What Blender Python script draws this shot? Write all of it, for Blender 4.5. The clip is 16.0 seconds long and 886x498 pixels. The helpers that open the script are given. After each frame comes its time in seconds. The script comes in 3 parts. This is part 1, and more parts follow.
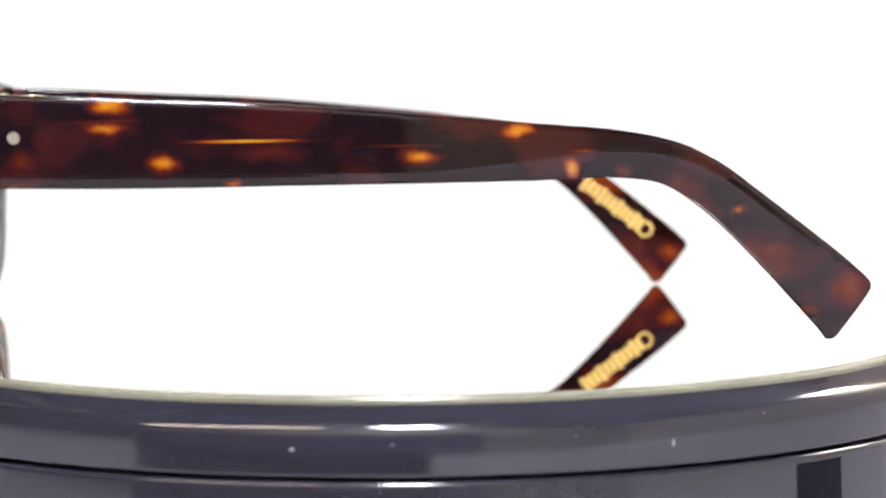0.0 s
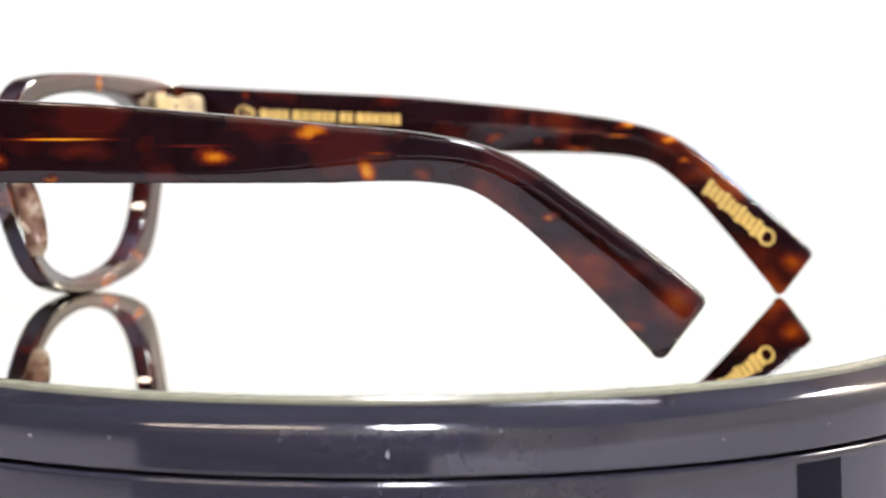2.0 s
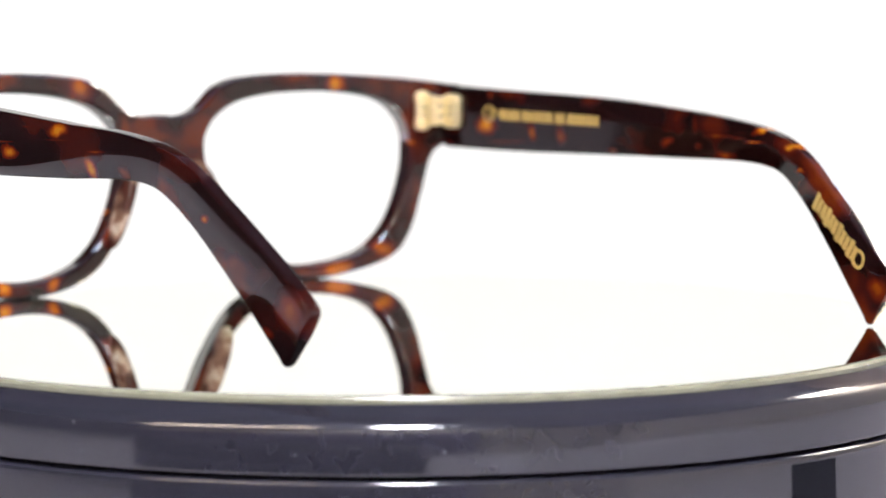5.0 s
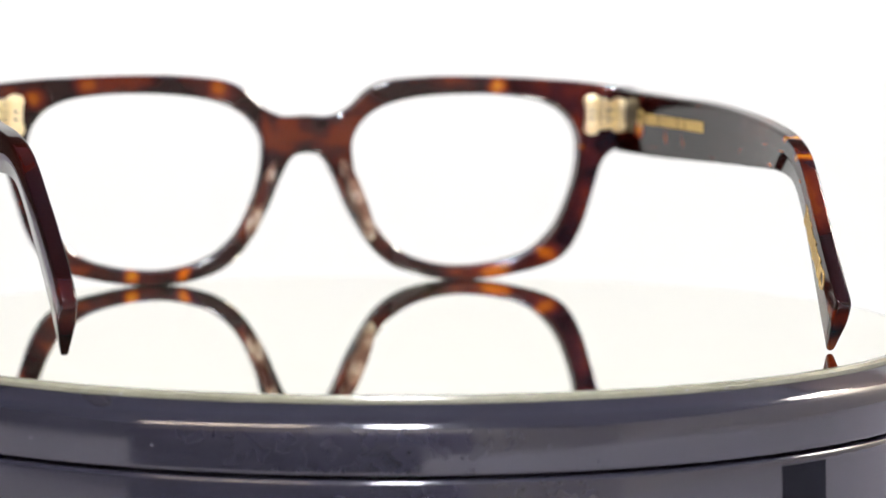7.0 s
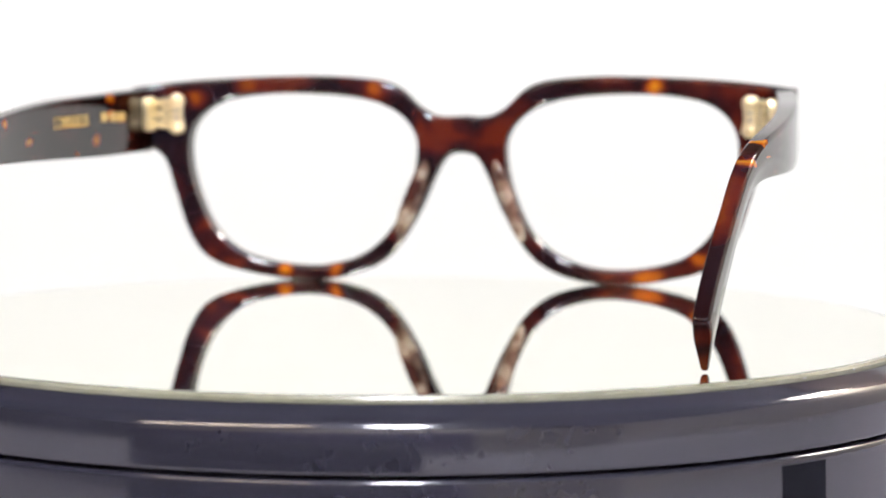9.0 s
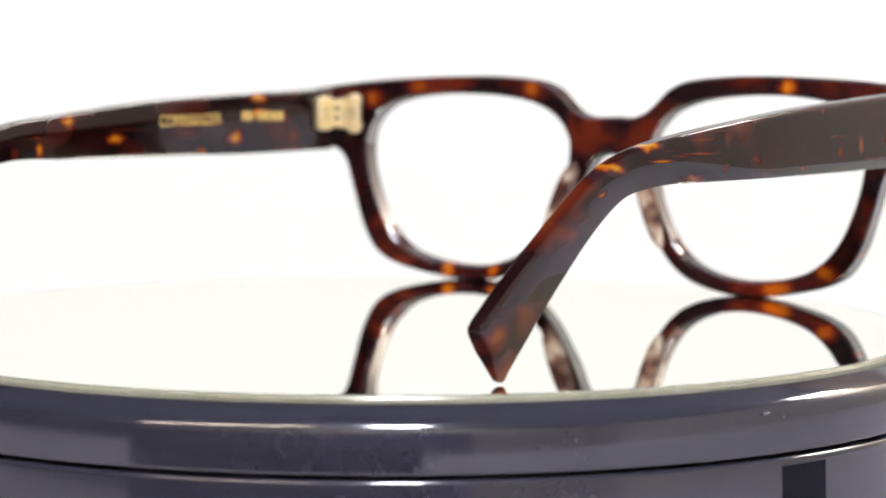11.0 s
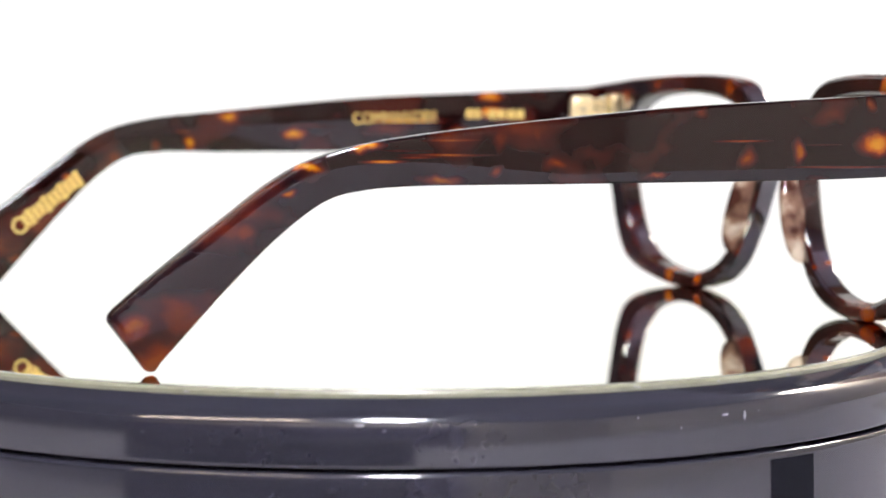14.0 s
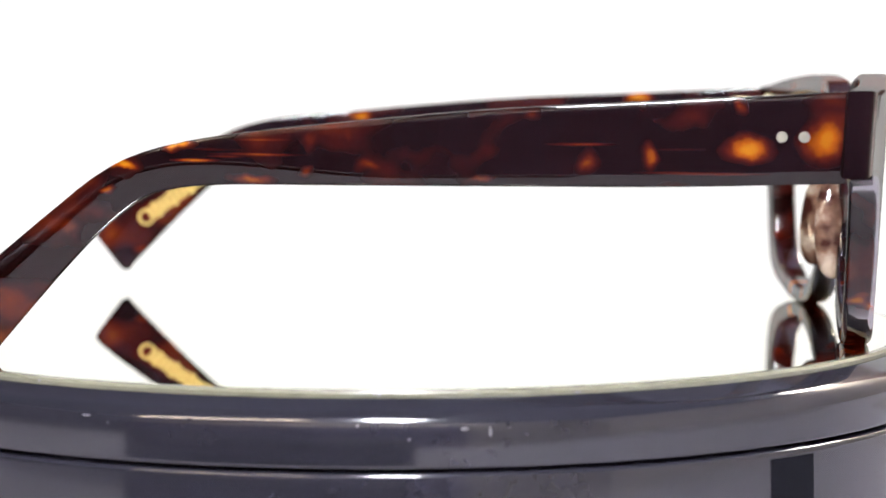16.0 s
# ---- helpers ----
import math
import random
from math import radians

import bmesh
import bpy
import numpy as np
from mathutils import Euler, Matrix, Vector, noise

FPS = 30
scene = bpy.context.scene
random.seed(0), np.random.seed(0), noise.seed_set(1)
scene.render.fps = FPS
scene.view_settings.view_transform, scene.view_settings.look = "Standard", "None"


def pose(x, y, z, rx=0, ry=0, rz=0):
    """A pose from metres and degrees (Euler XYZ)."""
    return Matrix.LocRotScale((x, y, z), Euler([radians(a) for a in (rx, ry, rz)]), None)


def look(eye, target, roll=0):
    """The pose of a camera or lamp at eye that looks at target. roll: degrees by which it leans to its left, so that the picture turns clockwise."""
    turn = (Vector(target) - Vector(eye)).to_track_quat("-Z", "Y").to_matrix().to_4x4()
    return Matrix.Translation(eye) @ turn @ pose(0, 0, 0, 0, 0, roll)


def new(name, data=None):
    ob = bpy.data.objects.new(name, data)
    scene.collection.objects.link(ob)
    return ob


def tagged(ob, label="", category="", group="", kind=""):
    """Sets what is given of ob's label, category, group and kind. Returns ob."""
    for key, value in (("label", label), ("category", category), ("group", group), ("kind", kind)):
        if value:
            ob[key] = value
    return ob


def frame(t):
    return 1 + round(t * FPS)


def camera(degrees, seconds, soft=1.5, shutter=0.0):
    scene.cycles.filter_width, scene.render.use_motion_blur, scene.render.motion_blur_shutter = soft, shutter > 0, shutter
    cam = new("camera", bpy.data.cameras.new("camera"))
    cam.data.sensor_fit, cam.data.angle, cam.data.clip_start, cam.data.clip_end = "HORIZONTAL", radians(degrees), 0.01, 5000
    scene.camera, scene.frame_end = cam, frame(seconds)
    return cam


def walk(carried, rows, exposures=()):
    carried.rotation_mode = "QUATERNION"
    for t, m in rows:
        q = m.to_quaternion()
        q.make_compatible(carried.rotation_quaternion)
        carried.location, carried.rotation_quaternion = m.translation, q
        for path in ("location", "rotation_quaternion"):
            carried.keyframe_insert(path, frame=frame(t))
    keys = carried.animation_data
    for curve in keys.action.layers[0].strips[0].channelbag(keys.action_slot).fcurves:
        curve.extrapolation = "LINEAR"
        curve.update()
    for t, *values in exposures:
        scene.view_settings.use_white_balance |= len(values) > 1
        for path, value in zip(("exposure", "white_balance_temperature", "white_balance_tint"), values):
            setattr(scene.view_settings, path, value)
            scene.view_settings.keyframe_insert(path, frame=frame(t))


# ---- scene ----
MM = 0.001
cam = camera(22.83, 16.0)
cam.data.dof.use_dof = True
cam.data.dof.focus_distance = 0.336
cam.data.dof.aperture_fstop = 22.5


def eye_row(t, y, fx, fz, roll):
    eye = (0.0, y * MM, 42.1 * MM)
    return (t, look(eye, (fx, y * MM + 0.9967, 42.1 * MM + fz), roll))


NEAR_POSE = (-375.8, 0.01875, -0.07905, -0.357)
FAR_POSE = (-380.0, 0.02221, -0.07695, 0.111)
LAST_POSE = (-383.9, 0.02521, -0.07764, 0.117)
walk(cam, [eye_row(0.0, *NEAR_POSE), eye_row(4.2, *NEAR_POSE), eye_row(6.2, *FAR_POSE),
           eye_row(11.2, *FAR_POSE), eye_row(11.7, *LAST_POSE), eye_row(16.0, *LAST_POSE)],
     exposures=[(0.0, 0.0), (4.2, 0.0), (6.2, -0.13), (11.2, -0.13), (11.7, 0.0), (16.0, 0.0)])

# ---- world: the room is closed, so the sky gives next to nothing ----
world = bpy.data.worlds.new("world")
world.use_nodes = True
world.node_tree.nodes["Background"].inputs["Color"].default_value = (0.8, 0.85, 1.0, 1)
world.node_tree.nodes["Background"].inputs["Strength"].default_value = 0.3
scene.world = world

PANEL_LIGHT = 440.0
TUBE_LIGHT = 75.0
FILL_LIGHT = 95.0
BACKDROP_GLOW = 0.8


# ---- materials ----
def material(name):
    m = bpy.data.materials.new(name)
    m.use_nodes = True
    t = m.node_tree
    return m, t, t.nodes["Principled BSDF"], t.nodes["Material Output"]


def node(t, kind, **values):
    n = t.nodes.new(kind)
    for key, value in values.items():
        if key == "operation":
            n.operation = value
        elif key == "data_type":
            n.data_type = value
        else:
            n.inputs[int(key[1:])].default_value = value
    return n


def ramp(t, source, stops):
    n = t.nodes.new("ShaderNodeValToRGB")
    while len(n.color_ramp.elements) < len(stops):
        n.color_ramp.elements.new(0.5)
    for e, (p, c) in zip(n.color_ramp.elements, stops):
        e.position, e.color = p, (*c, 1)
    t.links.new(source, n.inputs[0])
    return n


def grainy(name, colour, rough, scale=200.0, vary=0.12, bump=0.05, metal=0.0, rough_vary=0.1):
    """A plain surface with variation of tone and gloss at two scales."""
    m, t, p, _ = material(name)
    co = t.nodes.new("ShaderNodeTexCoord")
    fine, wide = t.nodes.new("ShaderNodeTexNoise"), t.nodes.new("ShaderNodeTexNoise")
    fine.inputs["Scale"].default_value, wide.inputs["Scale"].default_value = scale, scale / 14
    fine.inputs["Detail"].default_value = 6
    for n in (fine, wide):
        t.links.new(co.outputs["Object"], n.inputs["Vector"])
    both = node(t, "ShaderNodeMath", operation="ADD")
    t.links.new(fine.outputs["Fac"], both.inputs[0])
    t.links.new(wide.outputs["Fac"], both.inputs[1])
    half = node(t, "ShaderNodeMath", operation="MULTIPLY", i1=0.5)
    t.links.new(both.outputs[0], half.inputs[0])
    low = tuple(c * (1 - vary) for c in colour)
    high = tuple(min(1.0, c * (1 + vary)) for c in colour)
    r = ramp(t, half.outputs[0], [(0.3, low), (0.7, high)])
    t.links.new(r.outputs[0], p.inputs["Base Color"])
    p.inputs["Metallic"].default_value = metal
    mr = t.nodes.new("ShaderNodeMapRange")
    mr.inputs["To Min"].default_value, mr.inputs["To Max"].default_value = max(0.0, rough - rough_vary), min(1.0, rough + rough_vary)
    t.links.new(half.outputs[0], mr.inputs["Value"])
    t.links.new(mr.outputs[0], p.inputs["Roughness"])
    if bump:
        b = t.nodes.new("ShaderNodeBump")
        b.inputs["Strength"].default_value, b.inputs["Distance"].default_value = bump, 0.0004
        t.links.new(fine.outputs["Fac"], b.inputs["Height"])
        t.links.new(b.outputs[0], p.inputs["Normal"])
    return m


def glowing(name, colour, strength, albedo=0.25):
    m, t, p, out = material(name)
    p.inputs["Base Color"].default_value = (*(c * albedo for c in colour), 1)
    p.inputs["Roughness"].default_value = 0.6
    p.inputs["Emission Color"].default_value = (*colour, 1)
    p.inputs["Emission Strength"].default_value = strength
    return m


TORTOISE = [(0.0, (0.0035, 0.0012, 0.0014)), (0.16, (0.016, 0.0028, 0.0026)), (0.34, (0.06, 0.007, 0.004)), (0.52, (0.17, 0.02, 0.004)),
            (0.74, (0.58, 0.14, 0.004)), (1.0, (0.95, 0.5, 0.02))]


def tortoise(name, spots, flat_axis, body=0.0, veil=0.3, sheen=1.0):
    """Polished tortoiseshell acetate: dark brown with amber flecks (a, z, radius a, radius z, strength) that run
    through its thickness; the thinnest are lamp glints put into the colour.
    """
    m, t, p, out = material(name)
    co = t.nodes.new("ShaderNodeTexCoord")
    warp = t.nodes.new("ShaderNodeTexNoise")
    warp.inputs["Scale"].default_value, warp.inputs["Detail"].default_value = 210, 4
    t.links.new(co.outputs["Object"], warp.inputs["Vector"])
    off = node(t, "ShaderNodeVectorMath", operation="MULTIPLY_ADD", i1=(0.0032,) * 3, i2=(-0.0016,) * 3)
    t.links.new(warp.outputs["Color"], off.inputs[0])
    at = node(t, "ShaderNodeVectorMath", operation="ADD")
    t.links.new(co.outputs["Object"], at.inputs[0])
    t.links.new(off.outputs[0], at.inputs[1])
    mottle = t.nodes.new("ShaderNodeTexNoise")
    mottle.inputs["Scale"].default_value, mottle.inputs["Detail"].default_value = 90, 2
    stretch = node(t, "ShaderNodeVectorMath", operation="MULTIPLY", i1=(0.7, 0.7, 1.2))
    t.links.new(at.outputs[0], stretch.inputs[0])
    t.links.new(stretch.outputs[0], mottle.inputs["Vector"])
    base = t.nodes.new("ShaderNodeMapRange")
    base.interpolation_type = "SMOOTHSTEP"
    for key, v in (("From Min", 0.43), ("From Max", 0.68), ("To Min", body), ("To Max", body + veil)):
        base.inputs[key].default_value = v
    t.links.new(mottle.outputs["Fac"], base.inputs["Value"])
    drawn = t.nodes.new("ShaderNodeTexNoise")
    drawn.inputs["Scale"].default_value, drawn.inputs["Detail"].default_value = 260, 1
    thin = node(t, "ShaderNodeVectorMath", operation="MULTIPLY", i1=(0.12, 0.12, 4.0) if flat_axis == "x" else (0.5, 0.5, 1.2))
    t.links.new(co.outputs["Object"], thin.inputs[0])
    t.links.new(thin.outputs[0], drawn.inputs["Vector"])
    line = t.nodes.new("ShaderNodeMapRange")
    for key, v in (("From Min", 0.68), ("From Max", 0.78), ("To Min", 0.0), ("To Max", 0.4)):
        line.inputs[key].default_value = v
    t.links.new(drawn.outputs["Fac"], line.inputs["Value"])
    parts, straight = t.nodes.new("ShaderNodeSeparateXYZ"), t.nodes.new("ShaderNodeMapRange")
    t.links.new(co.outputs["Object"], parts.inputs[0])
    t.links.new(parts.outputs["Y"], straight.inputs["Value"])
    for key, v in (("From Min", -0.034), ("From Max", -0.02), ("To Min", 0.0), ("To Max", 1.0)):
        straight.inputs[key].default_value = v
    kept = node(t, "ShaderNodeMath", operation="MULTIPLY")
    t.links.new(line.outputs[0], kept.inputs[0])
    t.links.new(straight.outputs[0], kept.inputs[1])
    both = node(t, "ShaderNodeMath", operation="ADD")
    t.links.new(base.outputs[0], both.inputs[0])
    t.links.new(kept.outputs[0], both.inputs[1])
    total = both.outputs[0]
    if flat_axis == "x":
        # red light through the thin ear ends, put into their colour
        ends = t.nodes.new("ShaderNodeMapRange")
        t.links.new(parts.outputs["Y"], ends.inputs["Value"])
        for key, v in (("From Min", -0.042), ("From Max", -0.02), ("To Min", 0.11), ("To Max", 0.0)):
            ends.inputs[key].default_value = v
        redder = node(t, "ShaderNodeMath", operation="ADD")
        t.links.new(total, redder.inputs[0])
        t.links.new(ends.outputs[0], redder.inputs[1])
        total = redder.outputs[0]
    if flat_axis == "y":
        # the corner blocks are cut from a dark part of the sheet
        away, block = node(t, "ShaderNodeMath", operation="ABSOLUTE"), t.nodes.new("ShaderNodeMapRange")
        t.links.new(parts.outputs["X"], away.inputs[0])
        t.links.new(away.outputs[0], block.inputs["Value"])
        for key, v in (("From Min", 0.06), ("From Max", 0.068), ("To Min", 1.0), ("To Max", 0.2)):
            block.inputs[key].default_value = v
        dim = node(t, "ShaderNodeMath", operation="MULTIPLY")
        t.links.new(total, dim.inputs[0])
        t.links.new(block.outputs[0], dim.inputs[1])
        total = dim.outputs[0]
    for a, z, ra, rz, s in spots:
        c = (a * MM, 0, z * MM) if flat_axis == "y" else (0, a * MM, z * MM)
        k = (1 / (ra * MM), 0, 1 / (rz * MM)) if flat_axis == "y" else (0, 1 / (ra * MM), 1 / (rz * MM))
        d = node(t, "ShaderNodeVectorMath", operation="SUBTRACT", i1=c)
        # spots under 0.3 high are painted glints and stay straight
        t.links.new((co.outputs["Object"] if rz < 0.3 else at.outputs[0]), d.inputs[0])
        q = node(t, "ShaderNodeVectorMath", operation="MULTIPLY", i1=k)
        t.links.new(d.outputs[0], q.inputs[0])
        ln = node(t, "ShaderNodeVectorMath", operation="LENGTH")
        t.links.new(q.outputs[0], ln.inputs[0])
        mr = t.nodes.new("ShaderNodeMapRange")
        mr.interpolation_type = "SMOOTHSTEP"
        for key, v in (("From Min", 2.1), ("From Max", 0.1), ("To Min", 0.0), ("To Max", s)):
            mr.inputs[key].default_value = v
        t.links.new(ln.outputs["Value"], mr.inputs["Value"])
        mx = node(t, "ShaderNodeMath", operation="SMOOTH_MAX", i2=0.2)
        t.links.new(total, mx.inputs[0])
        t.links.new(mr.outputs[0], mx.inputs[1])
        total = mx.outputs[0]
    col = ramp(t, total, TORTOISE)
    t.nodes.remove(p)
    wear = t.nodes.new("ShaderNodeTexNoise")
    wear.inputs["Scale"].default_value, wear.inputs["Detail"].default_value = 900, 4
    t.links.new(co.outputs["Object"], wear.inputs["Vector"])
    b = t.nodes.new("ShaderNodeBump")
    b.inputs["Strength"].default_value, b.inputs["Distance"].default_value = 0.02, 0.0001
    t.links.new(wear.outputs["Fac"], b.inputs["Height"])
    df, tr = t.nodes.new("ShaderNodeBsdfDiffuse"), t.nodes.new("ShaderNodeBsdfTranslucent")
    for n in (df, tr):
        t.links.new(col.outputs[0], n.inputs["Color"])
    mix = t.nodes.new("ShaderNodeMixShader")
    mix.inputs[0].default_value = 0.72
    t.links.new(df.outputs[0], mix.inputs[1])
    t.links.new(tr.outputs[0], mix.inputs[2])
    gloss, fres = t.nodes.new("ShaderNodeBsdfGlossy"), t.nodes.new("ShaderNodeFresnel")
    fres.inputs["IOR"].default_value = 1.43
    shine = t.nodes.new("ShaderNodeMapRange")
    shine.inputs["To Min"].default_value, shine.inputs["To Max"].default_value = 0.02, 0.07
    t.links.new(wear.outputs["Fac"], shine.inputs["Value"])
    t.links.new(shine.outputs[0], gloss.inputs["Roughness"])
    t.links.new(b.outputs[0], gloss.inputs["Normal"])
    coat = t.nodes.new("ShaderNodeMixShader")
    most = node(t, "ShaderNodeMath", operation="MINIMUM", i1=sheen)
    t.links.new(fres.outputs[0], most.inputs[0])
    t.links.new(most.outputs[0], coat.inputs[0])
    t.links.new(mix.outputs[0], coat.inputs[1])
    t.links.new(gloss.outputs[0], coat.inputs[2])
    t.links.new(coat.outputs[0], out.inputs["Surface"])
    return m


def horn(name):
    """Polished pale horn-coloured acetate with brown clouds, which lets light through."""
    m, t, p, out = material(name)
    co, cloud = t.nodes.new("ShaderNodeTexCoord"), t.nodes.new("ShaderNodeTexNoise")
    cloud.inputs["Scale"].default_value, cloud.inputs["Detail"].default_value = 170, 3
    t.links.new(co.outputs["Object"], cloud.inputs["Vector"])
    col = ramp(t, cloud.outputs["Fac"], [(0.4, (0.05, 0.014, 0.01)), (0.53, (0.22, 0.13, 0.09)), (0.67, (0.62, 0.54, 0.44))])
    t.links.new(col.outputs[0], p.inputs["Base Color"])
    p.inputs["Roughness"].default_value, p.inputs["IOR"].default_value = 0.06, 1.48
    tr, mix = t.nodes.new("ShaderNodeBsdfTranslucent"), t.nodes.new("ShaderNodeMixShader")
    t.links.new(col.outputs[0], tr.inputs["Color"])
    mix.inputs[0].default_value = 0.5
    t.links.new(p.outputs[0], mix.inputs[1])
    t.links.new(tr.outputs[0], mix.inputs[2])
    t.links.new(mix.outputs[0], out.inputs["Surface"])
    return m


FRONT_FLECKS = [(-56.1, 38.1, 2.3, 1.7, 0.62), (-45.2, 41.0, 2.9, 2.3, 0.6), (-18.6, 40.1, 2.5, 2.5, 0.68), (40.4, 40.9, 2.1, 2.1, 0.85),
                (62.2, 40.0, 1.8, 1.7, 0.5), (-37.1, 2.1, 1.6, 1.9, 0.82), (-26.3, 2.4, 1.6, 1.9, 0.75), (39.1, 2.0, 3.8, 1.9, 0.75),
                (50.0, 5.6, 2.6, 2.1, 0.7), (-12.3, 10.9, 1.7, 3.5, 0.55), (-8.4, 31.8, 1.4, 4.4, 0.5), (5.6, 30.7, 1.0, 4.2, 0.4),
                (58.4, 17.9, 1.8, 3.5, 0.42), (-47.8, 3.8, 3.5, 1.6, 0.5)]
# temple flecks; entries under 0.3 high are lamp glints painted as thin streaks
LEFT_FLECKS_GLINTS = [(-25.7, 32.1, 2.0, 0.72, 0.9), (-34.5, 29.6, 2.0, 0.72, 0.9), (-23.4, 30.1, 2.6, 0.2, 0.8), (-18.7, 30.7, 2.4, 0.16, 0.5),
               (-36.9, 25.6, 1.3, 0.5, 0.7), (-6.2, 33.1, 0.96, 1.76, 0.42), (-0.4, 34.1, 0.96, 1.76, 0.4), (-6.7, 28.8, 1.1, 0.64, 0.5),
               (2.2, 29.6, 1.76, 0.8, 0.55), (-14.9, 27.5, 2.9, 0.64, 0.62), (25.7, 36.9, 1.3, 0.96, 0.42), (55.7, 38.1, 0.8, 1.1, 0.55),
               (33.8, 30.3, 1.6, 1.44, 0.58), (42.4, 30.8, 1.1, 1.6, 0.66), (56.7, 32.0, 2.7, 1.6, 0.86), (67.6, 33.3, 2.7, 2.7, 0.82),
               (18.2, 27.5, 1.6, 0.4, 0.55), (32.9, 32.7, 3.8, 0.16, 0.55), (-43.0, 20.2, 1.6, 1.6, 0.5), (-58.5, 6.5, 2.6, 2.0, 0.6)]
RIGHT_FLECKS_GLINTS = [(46.1, 38.0, 2.4, 1.1, 0.88), (46.6, 34.6, 2.7, 0.88, 0.84), (39.1, 30.0, 2.1, 1.3, 0.86), (27.4, 32.9, 6.9, 0.21, 1.0),
                (24.3, 31.2, 4.8, 1.2, 0.4), (29.3, 27.4, 1.6, 0.48, 0.7), (3.6, 30.3, 2.4, 0.96, 0.86), (54.7, 33.7, 1.9, 2.4, 0.36),
                (6.4, 31.9, 4.8, 0.16, 0.5), (-10.3, 33.7, 2.2, 0.96, 0.86), (-18.6, 28.4, 1.04, 1.6, 0.9), (-19.9, 30.7, 2.1, 0.2, 0.6),
                (-25.8, 27.9, 1.4, 0.96, 0.5), (-34.0, 25.8, 2.0, 2.0, 0.45), (-43.6, 21.9, 1.1, 0.64, 0.64), (-48.9, 15.7, 1.6, 1.4, 0.5),
                (-60.6, 9.7, 3.0, 3.0, 0.55), (-54.7, 6.6, 1.3, 0.8, 0.5), (-38.1, 28.1, 4.8, 1.8, 0.34), (57.9, 30.3, 1.8, 1.6, 0.45)]

FRONT_MAT = tortoise("tortoiseshell_front", FRONT_FLECKS, "y", 0.16, 0.33, 0.32)
LEFT_MAT = tortoise("tortoiseshell_temple_a", LEFT_FLECKS_GLINTS, "x", 0.05, 0.38)
RIGHT_MAT = tortoise("tortoiseshell_temple_b", RIGHT_FLECKS_GLINTS, "x", 0.04, 0.3)
PAD_MAT = horn("pale_horn_pad")
GOLD = grainy("gold_plate", (0.95, 0.8, 0.48), 0.36, 900, 0.1, 0.02, metal=1.0)
GOLD_INK = grainy("gold_foil", (0.52, 0.36, 0.11), 0.42, 1500, 0.15, 0.0, metal=0.6)
STEEL = grainy("rivet_steel", (0.2, 0.19, 0.15), 0.55, 1200, 0.12, 0.05, metal=0.6)
BLACK = grainy("glossy_black_plastic", (0.012, 0.012, 0.017), 0.1, 420, 0.06, 0.0, rough_vary=0.0)
GROOVE = grainy("dark_gap", (0.006, 0.006, 0.007), 0.6, 300)
SILVER = grainy("mirror_silver", (0.85, 0.845, 0.735), 0.012, 60, 0.006, 0.0, metal=1.0, rough_vary=0.01)
GLASS_EDGE = grainy("green_glass_edge", (0.13, 0.13, 0.092), 0.2, 500, 0.2, 0.04)
SCUFF = grainy("pale_scuff", (0.14, 0.14, 0.15), 0.5, 2000, 0.3)
# colour of the dark reflection painted on the housing
DARK_REFLECTION = grainy("navy_reflection", (0.004, 0.0043, 0.0065), 0.9, 300, 0.3, 0.0)
DARK_REFLECTION.node_tree.nodes["Principled BSDF"].inputs["Specular IOR Level"].default_value = 0.08
# the backdrop's bright lighting is put into its paper as emission
PAPER = glowing("glowing_white_backdrop", (1.0, 0.992, 0.957), BACKDROP_GLOW, 0.1)
TABLE_MAT = grainy("grey_table", (0.47, 0.455, 0.51), 0.85, 60, 0.04, 0.02)
WALL = grainy("beige_paint", (0.52, 0.47, 0.43), 0.7, 30, 0.06, 0.1)
# the beige made lighter, for the brightness that the temples reflect
LIGHTENED_WALL = grainy("lightened_beige_paint", (0.8, 0.73, 0.66), 0.7, 30, 0.06, 0.1)
COOL_WALL = grainy("slate_paint", (0.07, 0.075, 0.1), 0.7, 30, 0.12, 0.1)
WARM_WALL = grainy("umber_paint", (0.07, 0.036, 0.028), 0.7, 30, 0.12, 0.1)
CASE_MAT = grainy("navy_case", (0.05, 0.052, 0.075), 0.6, 120, 0.2, 0.15)
DARK = grainy("added_navy_curtain", (0.12, 0.104, 0.18), 0.9, 40, 0.25, 0.2)
FLOOR_MAT = grainy("grey_floor", (0.12, 0.11, 0.1), 0.5, 20, 0.15, 0.1)
CEIL_MAT = grainy("ceiling_paint", (0.34, 0.375, 0.54), 0.8, 25, 0.05, 0.05)
PANEL_MAT = glowing("panel_diffuser", (0.92, 0.93, 1.0), PANEL_LIGHT)
FILL_MAT = glowing("fill_diffuser", (1.0, 0.93, 0.85), FILL_LIGHT)
TUBE_MAT = glowing("tube_diffuser", (1.0, 0.82, 0.66), TUBE_LIGHT)
WHITE_METAL = grainy("white_metal", (0.7, 0.7, 0.7), 0.4, 100)


# ---- mesh helpers ----
def part(name, bm, mat, parent=None, label="", sharp=35):
    me = bpy.data.meshes.new(name)
    bmesh.ops.recalc_face_normals(bm, faces=bm.faces)
    for f in bm.faces:
        f.smooth = True
    for e in bm.edges:
        e.smooth = not (len(e.link_faces) == 2 and e.calc_face_angle(0) > radians(sharp))
    bm.to_mesh(me)
    bm.free()
    me.materials.append(mat)
    ob = new(name, me)
    ob.parent = parent
    if label:
        tagged(ob, label)
    return ob


def weighted(ob):
    w = ob.modifiers.new("weighted", "WEIGHTED_NORMAL")
    w.keep_sharp, w.weight = True, 80
    return ob


